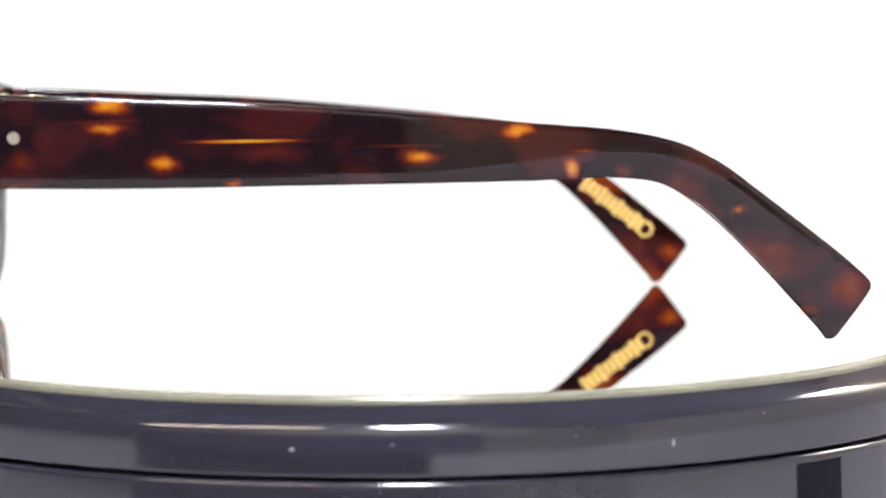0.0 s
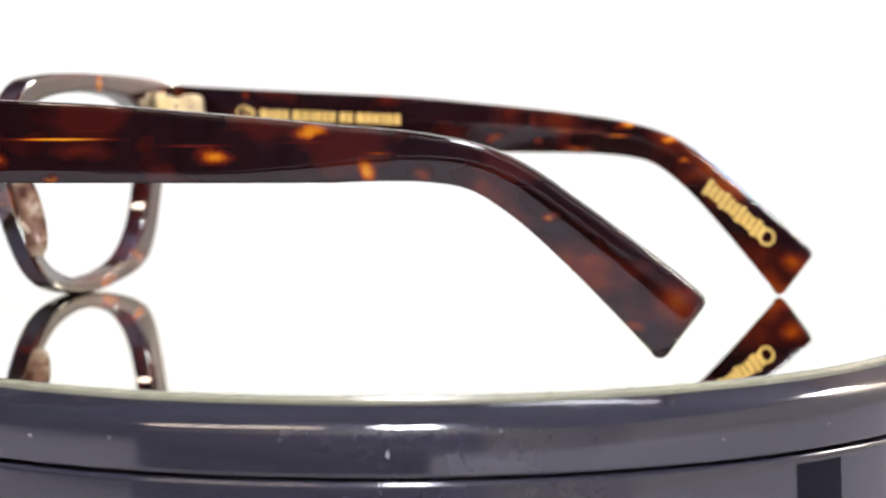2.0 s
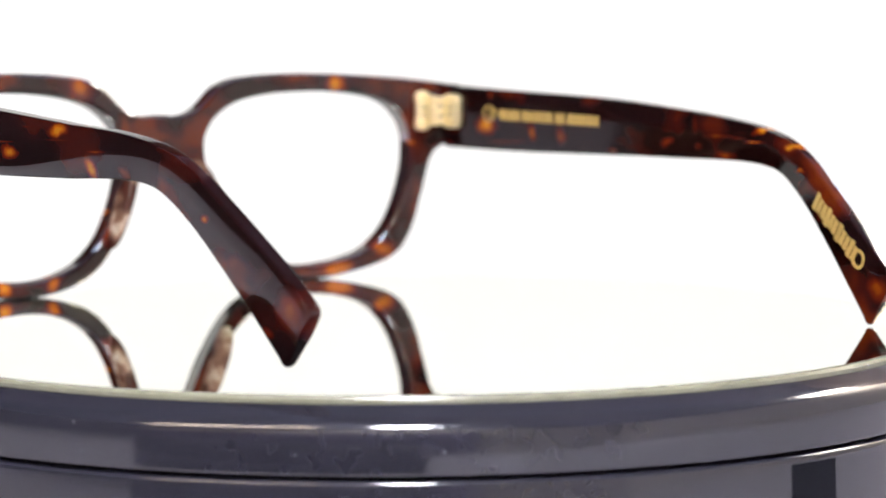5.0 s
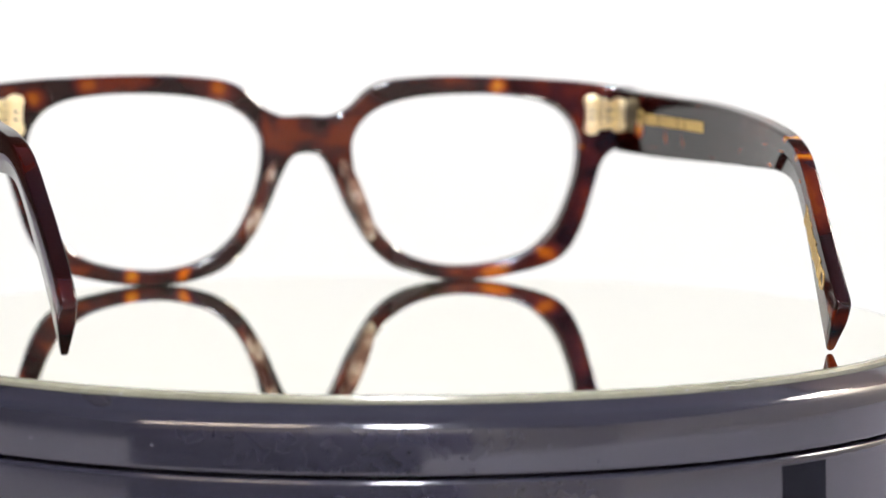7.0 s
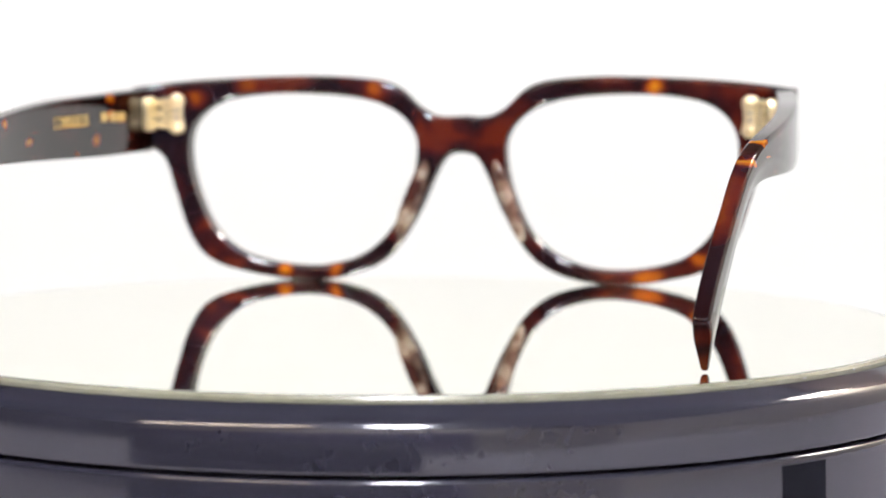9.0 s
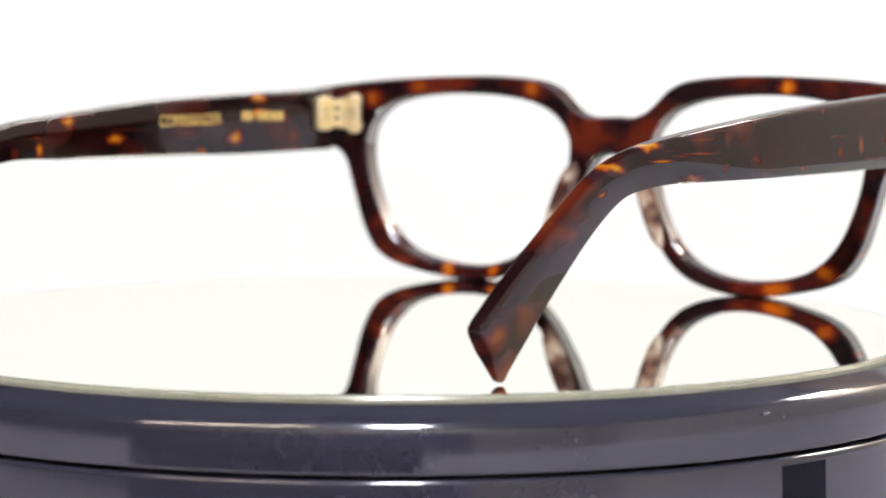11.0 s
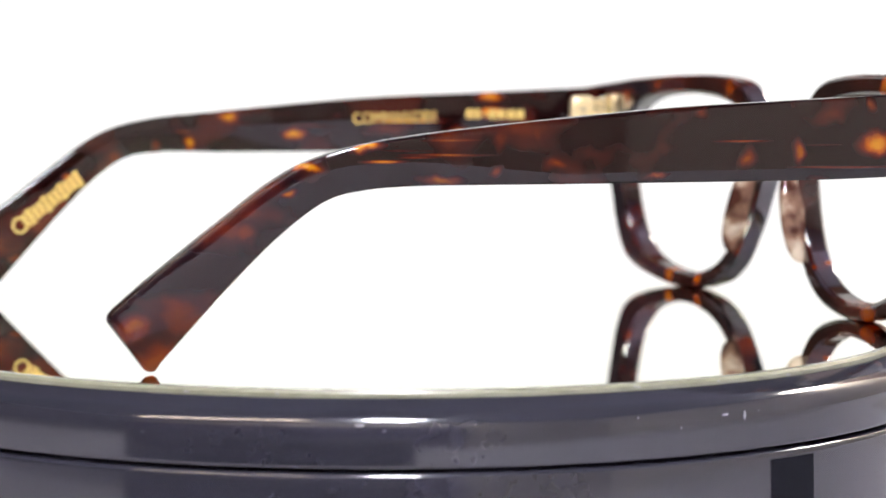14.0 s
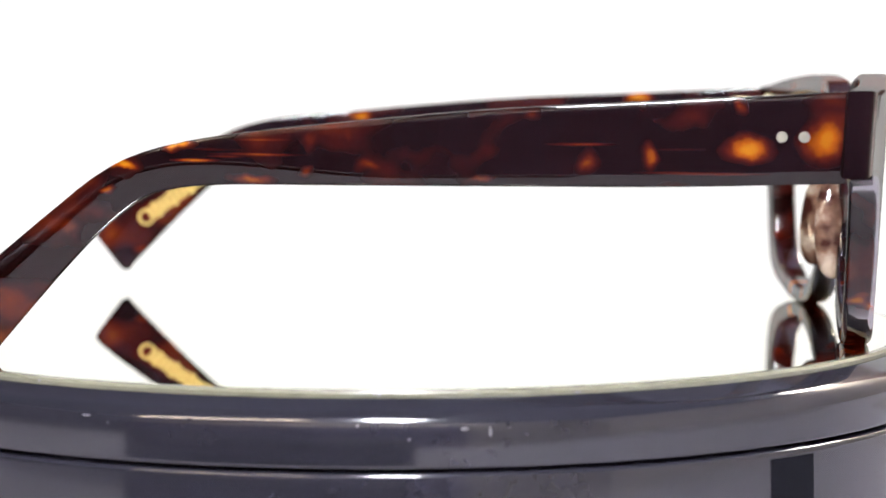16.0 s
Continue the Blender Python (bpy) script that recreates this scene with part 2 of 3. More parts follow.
def box(x0, x1, y0, y1, z0, z1, bevel=0.0, segs=2):
    bm = bmesh.new()
    bmesh.ops.create_cube(bm, size=1)
    bmesh.ops.scale(bm, vec=(x1 - x0, y1 - y0, z1 - z0), verts=bm.verts)
    bmesh.ops.translate(bm, vec=((x0 + x1) / 2, (y0 + y1) / 2, (z0 + z1) / 2), verts=bm.verts)
    if bevel:
        bmesh.ops.bevel(bm, geom=bm.edges[:], offset=bevel, segments=segs, profile=0.5, affect="EDGES")
    return bm


def lathe(profile, steps=180, closed=False):
    """Turns (r, z) points round the z axis."""
    bm = bmesh.new()
    rings = []
    for r, z in profile:
        if r < 1e-6:
            rings.append([bm.verts.new((0, 0, z))])
        else:
            rings.append([bm.verts.new((r * math.cos(2 * math.pi * i / steps), r * math.sin(2 * math.pi * i / steps), z)) for i in range(steps)])
    pairs = list(zip(rings, rings[1:])) + ([(rings[-1], rings[0])] if closed else [])
    for a, b in pairs:
        for i in range(steps):
            j = (i + 1) % steps
            if len(a) == 1 and len(b) > 1:
                bm.faces.new((a[0], b[i], b[j]))
            elif len(b) == 1 and len(a) > 1:
                bm.faces.new((a[i], a[j], b[0]))
            elif len(a) > 1:
                bm.faces.new((a[i], a[j], b[j], b[i]))
    return bm


def rounded(points, radius, steps=5):
    """A polyline with its inner corners rounded."""
    out = [points[0]]
    for a, b, c in zip(points, points[1:], points[2:]):
        a, b, c = Vector(a), Vector(b), Vector(c)
        r = min(radius, (a - b).length * 0.45, (c - b).length * 0.45)
        p, q = b + (a - b).normalized() * r, b + (c - b).normalized() * r
        for i in range(steps + 1):
            u = i / steps
            out.append(tuple(p * (1 - u) ** 2 + b * 2 * u * (1 - u) + q * u * u))
    return out + [points[-1]]


def spline(points, steps=6):
    """A closed smooth line through the points; a point given twice is a corner."""
    n, out = len(points), []
    for i in range(n):
        p0, p1, p2, p3 = (Vector(points[(i + k) % n]) for k in (-1, 0, 1, 2))
        if (p2 - p1).length < 1e-9:
            continue
        m1 = (p2 - p0) * 0.5 if (p1 - p0).length > 1e-9 else (p2 - p1) * 0.6
        m2 = (p3 - p1) * 0.5 if (p3 - p2).length > 1e-9 else (p2 - p1) * 0.6
        span = (p2 - p1).length
        m1, m2 = m1.normalized() * span, m2.normalized() * span
        for k in range(steps):
            u = k / steps
            out.append(p1 * (2 * u ** 3 - 3 * u * u + 1) + m1 * (u ** 3 - 2 * u * u + u) + p2 * (3 * u * u - 2 * u ** 3) + m2 * (u ** 3 - u * u))
    return out


def slab(loops, half, bevel, segs=4):
    """A flat plate with holes, in the xy plane, with rounded edges; loops in millimetres, the plate in metres."""
    cu = bpy.data.curves.new("outline", "CURVE")
    cu.dimensions, cu.fill_mode = "2D", "BOTH"
    cu.extrude, cu.bevel_depth, cu.bevel_resolution, cu.offset = (half - bevel) * MM, bevel * MM, segs, -bevel * MM
    for loop in loops:
        s = cu.splines.new("POLY")
        s.points.add(len(loop) - 1)
        for p, v in zip(s.points, loop):
            p.co = (v[0] * MM, v[1] * MM, 0, 1)
        s.use_cyclic_u = True
    ob = new("outline", cu)
    me = bpy.data.meshes.new_from_object(ob.evaluated_get(bpy.context.evaluated_depsgraph_get()))
    bm = bmesh.new()
    bm.from_mesh(me)
    bpy.data.objects.remove(ob)
    bpy.data.curves.remove(cu)
    bpy.data.meshes.remove(me)
    bmesh.ops.remove_doubles(bm, verts=bm.verts, dist=2e-6)
    return bm


def cut(bm, axis, values):
    n = Vector((axis == 0, axis == 1, axis == 2))
    for v in values:
        bmesh.ops.bisect_plane(bm, geom=bm.verts[:] + bm.edges[:] + bm.faces[:], dist=1e-7, plane_co=n * v, plane_no=n)


# ---- room ----
def structure(name, bm, mat, label):
    return tagged(part(name, bm, mat), label, name.split("_")[0], kind="structure")


X0, X1, Y0, Y1, Z0, Z1 = -2.4, 1.8, -2.0, 1.6, -0.8, 1.6
structure("floor", box(X0, X1, Y0, Y1, Z0 - 0.1, Z0), FLOOR_MAT, "grey floor of the room")
structure("ceiling", box(X0, X1, Y0, Y1, Z1, Z1 + 0.1), CEIL_MAT, "pale blue-grey painted ceiling")
structure("wall_south", box(X0 - 0.1, X1 + 0.1, Y0 - 0.1, Y0, Z0 - 0.1, Z1 + 0.1), WALL, "beige painted wall")
structure("wall_north", box(X0 - 0.1, X1 + 0.1, Y1, Y1 + 0.1, Z0 - 0.1, Z1 + 0.1), WARM_WALL, "dark umber painted wall")
structure("wall_west", box(X0 - 0.1, X0, Y0, Y1, Z0 - 0.1, Z1 + 0.1), COOL_WALL, "dark slate painted wall")
structure("wall_east", box(X1, X1 + 0.1, Y0, Y1, Z0 - 0.1, Z1 + 0.1), LIGHTENED_WALL, "unseen beige wall, its paint lightened to stand for brighter light")


# unseen cloth added behind the camera so the temples reflect dark purple
def curtain():
    bm = bmesh.new()
    n, cols = 90, []
    for k in range(n + 1):
        x = -2.35 + 2.85 * k / n
        y = Y0 + 0.05 + 0.012 * math.sin(k * 1.3)
        cols.append([bm.verts.new((x, yy, z)) for yy, z in ((y, Z0), (y, 0.75), (y - 0.008, 0.75), (y - 0.008, Z0))])
    for a, b in zip(cols, cols[1:]):
        for i in range(4):
            bm.faces.new((a[i], a[(i + 1) % 4], b[(i + 1) % 4], b[i]))
    bm.faces.new(cols[0])
    bm.faces.new(cols[-1])
    return tagged(part("curtain", bm, DARK), "unseen dark navy cloth curtain, added against the wall to darken reflections", "curtain")


curtain()


def ceiling_light(name, x0, x1, y0, y1, glow, label):
    root = tagged(new(name), label, "lamp")
    root.location = ((x0 + x1) / 2, (y0 + y1) / 2, Z1)
    w, d = (x1 - x0) / 2, (y1 - y0) / 2
    part("frame", box(-w - 0.02, w + 0.02, -d - 0.02, d + 0.02, -0.03, 0, 0.004), WHITE_METAL, root)
    part("diffuser", box(-w, w, -d, d, -0.036, -0.0305), glow, root, "glowing white diffuser")


ceiling_light("ceiling_light", -0.1, 0.15, -1.42, -1.02, PANEL_MAT, "rectangular cool white glowing ceiling light panel")
ceiling_light("tube_light", -1.75, -0.45, -1.32, -1.2, TUBE_MAT, "long warm white tube light on the ceiling")
# unseen fill lamp, added to brighten the table and wall on the right
ceiling_light("ceiling_light", 1.4, 1.72, 0.85, 1.5, FILL_MAT, "added rectangular warm white fill light on the ceiling")

TABLE_Z = -0.045


def table():
    root = tagged(new("table"), "pale grey table with a smooth top", "table")
    root.location = (0, 0, Z0)
    top = TABLE_Z - Z0
    part("tabletop", box(-0.9, 0.9, -0.75, 0.9, top - 0.03, top, 0.004), TABLE_MAT, root)
    for x in (-0.85, 0.85):
        for y in (-0.7, 0.85):
            part("leg", box(x - 0.025, x + 0.025, y - 0.025, y + 0.025, 0, top - 0.03, 0.003), WHITE_METAL, root)


table()


def case():
    """A flat dark case on the table, below the lens."""
    root = tagged(new("case"), "flat dark navy case lying on the grey table", "case")
    root.location = (-0.121, -0.315, TABLE_Z)
    part("bottom_shell", box(-0.141, 0.141, -0.045, 0.045, 0.0, 0.017, 0.003, 3), CASE_MAT, root)
    part("lid", box(-0.141, 0.141, -0.045, 0.045, 0.0175, 0.034, 0.003, 3), CASE_MAT, root)


case()


def backdrop():
    prof = [(-0.05 + 0.16, 0.0), (0.35, 0.0)]
    r = 0.2
    prof += [(0.35 + r * math.sin(a), r - r * math.cos(a)) for a in [radians(90) * i / 10 for i in range(1, 11)]]
    prof += [(0.55, 0.36)]
    bm = bmesh.new()
    base = TABLE_Z + 0.001
    rows = []
    for y, z in prof:
        rows.append([bm.verts.new((x, y, base + z)) for x in (-0.3, 0.5)])
    for y, z in reversed(prof):
        rows.append([bm.verts.new((x, y + (0.002 if z > 0.01 else 0), base + z - (0.001 if z < 0.2 else 0))) for x in (-0.3, 0.5)])
    for a, b in zip(rows, rows[1:] + rows[:1]):
        bm.faces.new((a[0], a[1], b[1], b[0]))
    return tagged(part("backdrop", bm, PAPER), "white seamless photo backdrop, its bright lighting put in as glow", "backdrop", kind="structure")


backdrop()


# ---- turntable ----
def turntable():
    """The still housing and, on it, the platter that turns."""
    root = tagged(new("turntable"), "round mirror-topped display turntable with a glossy black rim", "turntable")
    root.location = (0, 0, TABLE_Z)
    b = -TABLE_Z / MM
    prof = rounded([(60, b - 9.9), (91.5, b - 9.9), (91.5, b - 10.4), (94.9, b - 10.5), (96.1, 4), (94, 0), (60, 0)], 0.8)
    housing = part("housing", lathe([(r * MM, z * MM) for r, z in prof], 240, closed=True), BLACK, root)
    # thin dark plate standing for a dark thing reflected in the gloss
    bm = bmesh.new()
    cols = []
    for i in range(7):
        a = math.atan2(-78.0, 54.2) + (math.atan2(-72.6, 61.3) - math.atan2(-78.0, 54.2)) * i / 6
        cols.append([bm.verts.new((r * MM * math.cos(a), r * MM * math.sin(a), z * MM)) for r, z in ((94.5, b - 11.6), (95.05, b - 11.6), (95.5, b - 24), (94.8, b - 24))])
    for p, q in zip(cols, cols[1:]):
        for i in range(4):
            bm.faces.new((p[i], p[(i + 1) % 4], q[(i + 1) % 4], q[i]))
    bm.faces.new(cols[0])
    bm.faces.new(cols[-1])
    part("patch", bm, DARK_REFLECTION, housing, "dark navy reflection, put on the housing as a thin plate")
    hub = rounded([(0, -3.2), (86, -3.2), (86, -9.9), (0, -9.9)], 0.3)
    platter = part("platter", lathe([(r * MM, z * MM) for r, z in hub], 120), GROOVE, root)
    platter.location = (0, 0, -TABLE_Z)
    rim = rounded([(85, -3.0), (89.75, -3.0), (89.75, -1.05), (90.2, -1.0), (94.2, -3.15), (94.6, -10.0), (93.4, -10.1), (92.6, -9.75), (85, -9.75)], 2.0, 9)
    part("rim", lathe([(r * MM, z * MM) for r, z in rim], 320, closed=True), BLACK, platter, "glossy black bevelled rim")
    part("mirror", lathe([(0, 0), (88.6 * MM, 0)], 320), SILVER, platter, "round silver mirror plate")
    part("glass_edge", lathe([(r * MM, z * MM) for r, z in ((88.6, 0.0), (89.4, -0.08), (89.7, -0.5), (89.7, -2.9), (60, -2.9), (60, -0.4), (88.5, -0.3))], 320, closed=True), GLASS_EDGE, platter, "pale green polished glass edge")
    # scuffs that turn with the rim: angle, height, width, height of the mark
    rng = random.Random(4)
    marks = [(-81.6 + 189.1, -4.9, 0.5, 1.9), (-98.8, -6.3, 1.0, 0.7), (-67.6, -7.0, 0.5, 1.6), (-81.6 + 187.0, -4.6, 1.4, 0.4), (-98.2 + 171.4, -4.0, 2.0, 0.35)]
    marks += [(rng.uniform(-190, 130), rng.uniform(-8.8, -3.8), rng.uniform(0.12, 0.4), rng.uniform(0.12, 0.4)) for _ in range(26)]
    for a, z, w, h in marks:
        part("scuff", speck(radians(a), 94.45, z, w, h), SCUFF, platter)
    for _ in range(16):
        a = radians(rng.uniform(-190, 130))
        part("chip", speck(a, 89.72, rng.uniform(-0.9, -0.4), rng.uniform(0.3, 1.1), rng.uniform(0.15, 0.4)), SCUFF, platter)
    return platter


def speck(a, r, z, w, h):
    """A small ragged raised mark on the round side."""
    bm = bmesh.new()
    rng = random.Random(int(a * 1000))
    ring = []
    for k in range(9):
        u = 2 * math.pi * k / 9
        s = rng.uniform(0.55, 1.0)
        da, dz = math.cos(u) * s * w / 2 / r, math.sin(u) * s * h / 2
        ring.append(bm.verts.new(((r - 0.02) * MM * math.cos(a + da), (r - 0.02) * MM * math.sin(a + da), (z + dz) * MM)))
    top = bm.verts.new(((r + 0.03) * MM * math.cos(a), (r + 0.03) * MM * math.sin(a), z * MM))
    for k in range(9):
        bm.faces.new((ring[k], ring[(k + 1) % 9], top))
    bm.faces.new(ring)
    return bm


PLATTER = turntable()

# ---- eyeglasses: x across the face, y towards the front, z up; millimetres ----
OUTER = [(0, 34.6), (5, 34.5), (8.7, 36.1), (13.6, 40.4), (18.8, 42.1), (32.5, 42.9), (54.6, 42.0), (69.0, 40.4), (69.0, 40.4),
         (69.2, 27.9), (69.2, 27.9), (65.4, 27.7), (62.5, 25.5), (60.3, 19.0), (57.4, 10.3), (53.4, 4.7), (45.3, 1.7), (32.1, 0.0), (21, 1.8),
         (14.6, 5.8), (9.0, 14.2), (5.3, 22.5), (3.0, 26.1), (0, 26.9)]
LENS = [(32.5, 39.1), (45, 38.6), (52.5, 36.5), (56.6, 32), (57.3, 26), (55.4, 17.9), (51.5, 10.2), (45, 5.2), (32.1, 3.0), (22, 5.0),
        (15.7, 9.7), (11.5, 17.5), (9.6, 25), (9.9, 30.5), (13.9, 35.3), (21, 38)]
THICK = 4.7


def back_y(x):
    """The back of the front, which wraps round the face."""
    return 78.3 - 7.9 * (x / 74) ** 2 - 1.3 * min(1.0, max(0.0, (abs(x) - 57) / 11)) ** 2


TILT = 0.055


def lean(z):
    """How far the front leans back towards the face at a height."""
    return -TILT * (38.0 - z)


def front():
    mirrored = [(-x, z) for x, z in OUTER]
    outer = spline(OUTER[:-1] + [OUTER[-1]] + mirrored[-2:0:-1])
    right, left = spline(LENS), spline([(-x, z) for x, z in LENS])
    bm = slab([outer, right, left], THICK / 2, 0.9, 7)
    caps = [f for f in bm.faces if abs(f.calc_center_median().z) > (THICK / 2 - 0.01) * MM]
    bmesh.ops.inset_region(bm, faces=caps, thickness=0.14 * MM, depth=0, use_even_offset=True)
    cut(bm, 0, [x * 2.5 * MM for x in range(-29, 30)])
    for v in bm.verts:
        x, z, d = v.co.x, v.co.y, v.co.z
        v.co = (x, (back_y(x / MM) + lean(z / MM) + THICK / 2) * MM + d, z)
    return bm


# plan of a temple's outer face: (y, x) from the tip to the hinge, smoothed
BOW = [(-66, 59.4), (-56, 60.7), (-46, 62.3), (-35, 64.5), (-20, 67.1), (-5, 68.9), (12, 69.8), (32, 69.9), (52, 69.4), (76, 68.3)]
BOW_Y = np.linspace(-66, 76, 72)
BOW_X = np.polyval(np.polyfit([p[0] for p in BOW], [p[1] for p in BOW], 5), BOW_Y)

# side outline of a temple: its top and bottom edge (y, z), from the hinge to the tip
TOP = [(70.9, 40.3), (46, 39.0), (22, 37.8), (0, 35.9), (-15, 34.3), (-25, 32.8), (-33, 30.6), (-39, 27.4), (-45, 22.8), (-51, 18.0),
       (-57, 13.1), (-62.1, 8.6)]
BOTTOM = [(70.6, 27.1), (46, 26.6), (22, 26.6), (0, 26.6), (-12, 26.6), (-19, 26.5), (-25.5, 26.0), (-31, 24.6), (-37, 20.3), (-43, 14.4),
          (-49, 7.8), (-55.8, 0.05)]


def outer_x(y):
    """The outer face of a temple: bowed a little outwards, then bent inwards behind the ear."""
    return float(np.interp(y, BOW_Y, BOW_X))


def depth_at(y):
    """The thickness of a temple, which grows a little towards its hinge."""
    return 2.8 + 1.6 * min(1, max(0, (y + 40) / 100))


def tip_rise(side, y):
    """One arm is bent less at its ear, so that its tip stands clear of the mirror."""
    return 0.0 if side > 0 else 1.9 * min(1.0, max(0.0, (-12 - y) / 46))


def open_spline(points, steps):
    out = []
    for i in range(len(points) - 1):
        p0, p1, p2, p3 = (Vector(points[min(max(i + k, 0), len(points) - 1)]) for k in (-1, 0, 1, 2))
        for k in range(steps):
            u = k / steps
            out.append(0.5 * (2 * p1 + (p2 - p0) * u + (2 * p0 - 5 * p1 + 4 * p2 - p3) * u * u + (3 * p1 - p0 - 3 * p2 + p3) * u ** 3))
    return out + [Vector(points[-1])]


def section(high, deep, y):
    """The rim of a temple's cross-section, (depth from the outer face, height): an upright outer face over a facet that looks down and widens
    behind the ear, and a crowned inner face."""
    u = min(1.0, max(0.0, (8 - y) / 48))
    u = u * u * (3 - 2 * u)
    low, up = high * (0.13 + 0.5 * u), min(0.75, high * 0.1)
    corners = [((0.21 * low, 0), 0.4), ((0, low), 0.3 + 0.9 * u), ((0, high - up), 0.3), ((0.26, high), 0.3), ((deep - 0.2, high), 0.6),
               ((deep, high * 0.62), 0.5), ((deep - 0.45, 0), 0.6)]
    ring = []
    for i, (b, rad) in enumerate(corners):
        a, b, c = Vector(corners[i - 1][0]), Vector(b), Vector(corners[(i + 1) % len(corners)][0])
        p, q = b + (a - b).normalized() * rad, b + (c - b).normalized() * rad
        ring += [p * (1 - k) ** 2 + b * 2 * k * (1 - k) + q * k * k for k in (0, 0.25, 0.5, 0.75, 1)]
    return ring


def temple_mesh(side):
    bm = bmesh.new()
    tops, bottoms, rings = open_spline(TOP, 8), open_spline(BOTTOM, 8), []
    stations = list(zip(tops, bottoms, [(1.0, 0.0)] * len(tops)))
    last = stations.pop()
    stations.pop()
    for k in range(7):
        a = radians(15 * k)
        stations.append((last[0], last[1], (1 - 0.25 * (1 - math.cos(a)), 1.3 * math.sin(a) - 0.75)))
    for t, b, (size, push) in stations:
        up = (t - b).normalized()
        along = Vector((up.y, -up.x)) * -1
        high = (t - b).length
        mid = ((t + b) / 2)
        deep = depth_at(mid.x)
        ring = []
        for d, w in section(high, deep, mid.x):
            q = mid + up * ((w - high / 2) * size) + along * push
            d = deep / 2 + (d - deep / 2) * size
            y, z = q
            long = y if side > 0 else 69.3 - (69.3 - y) * 1.015
            ring.append(bm.verts.new((side * (outer_x(y) - d) * MM, long * MM, (z + tip_rise(side, y)) * MM)))
        rings.append(ring)
    n = len(rings[0])
    for a, b in zip(rings, rings[1:]):
        for i in range(n):
            bm.faces.new((a[i], a[(i + 1) % n], b[(i + 1) % n], b[i]))
    bm.faces.new(rings[0])
    bm.faces.new(rings[-1])
    return bm


def disc(radius, depth, segs=24):
    bm = bmesh.new()
    bmesh.ops.create_cone(bm, cap_ends=True, segments=segs, radius1=radius, radius2=radius * 0.92, depth=depth)
    return bm


def moved(bm, m):
    bmesh.ops.transform(bm, matrix=m, verts=bm.verts)
    return bm


def on_inside(side, y, z):
    """A frame on the inner face of a temple: its x axis runs with the writing, its z axis points away from the face."""
    x = outer_x(y) - depth_at(y)
    slope = (outer_x(y + 1) - depth_at(y + 1)) - (outer_x(y - 1) - depth_at(y - 1))
    along = Vector((side * slope / 2, 1, 0)).normalized() * (-side)
    out = Vector((-side, 0, 0))
    out = (out - along * out.dot(along)).normalized()
    up = out.cross(along)
    m = Matrix((along, up, out)).transposed().to_4x4()
    m.translation = Vector((side * x, y, z)) * MM
    return m


def bar(w, h, d=0.08):
    return box(-w / 2 * MM, w / 2 * MM, -h / 2 * MM, h / 2 * MM, -0.15 * MM, d * MM, 0.0)


def ring(r, thick, d=0.08):
    return lathe([((r - thick) * MM, -0.15 * MM), ((r - thick) * MM, d * MM), (r * MM, d * MM), (r * MM, -0.15 * MM)], 28, closed=True)


def lettering(text, width, height):
    cu = bpy.data.curves.new("lettering", "FONT")
    cu.body, cu.align_x, cu.align_y, cu.extrude, cu.size = text, "CENTER", "CENTER", 0.06, 1.0
    ob = new("lettering", cu)
    me = bpy.data.meshes.new_from_object(ob.evaluated_get(bpy.context.evaluated_depsgraph_get()))
    bm = bmesh.new()
    bm.from_mesh(me)
    bpy.data.objects.remove(ob)
    bpy.data.curves.remove(cu)
    bpy.data.meshes.remove(me)
    xs, ys = [v.co.x for v in bm.verts], [v.co.y for v in bm.verts]
    for v in bm.verts:
        v.co = ((v.co.x - (max(xs) + min(xs)) / 2) * width / (max(xs) - min(xs)) * MM, (v.co.y - (max(ys) + min(ys)) / 2) * height / (max(ys) - min(ys)) * MM,
                (0.08 if v.co.z > 0 else -0.1) * MM)
    return bm


def pad_mesh(side):
    """A built-in nose pad that swells out of the back of the rim."""
    bm = bmesh.new()
    bmesh.ops.create_uvsphere(bm, u_segments=32, v_segments=20, radius=1)
    for v in bm.verts:
        x, y, z = v.co
        y = math.copysign(abs(y) ** 0.8, y)
        z = math.copysign(abs(z) ** 0.85, z)
        px, py, pz = x * 1.6, y * 3.4, z * 9.0
        px += -0.12 * (py - 1) + 0.0
        slant = radians(20)
        v.co = (side * (10.0 + px * math.cos(slant) - pz * math.sin(slant)) * MM, (77.8 + lean(17.0 + pz) + py) * MM, (17.0 + pz * math.cos(slant) + px * math.sin(slant)) * MM)
    return bm


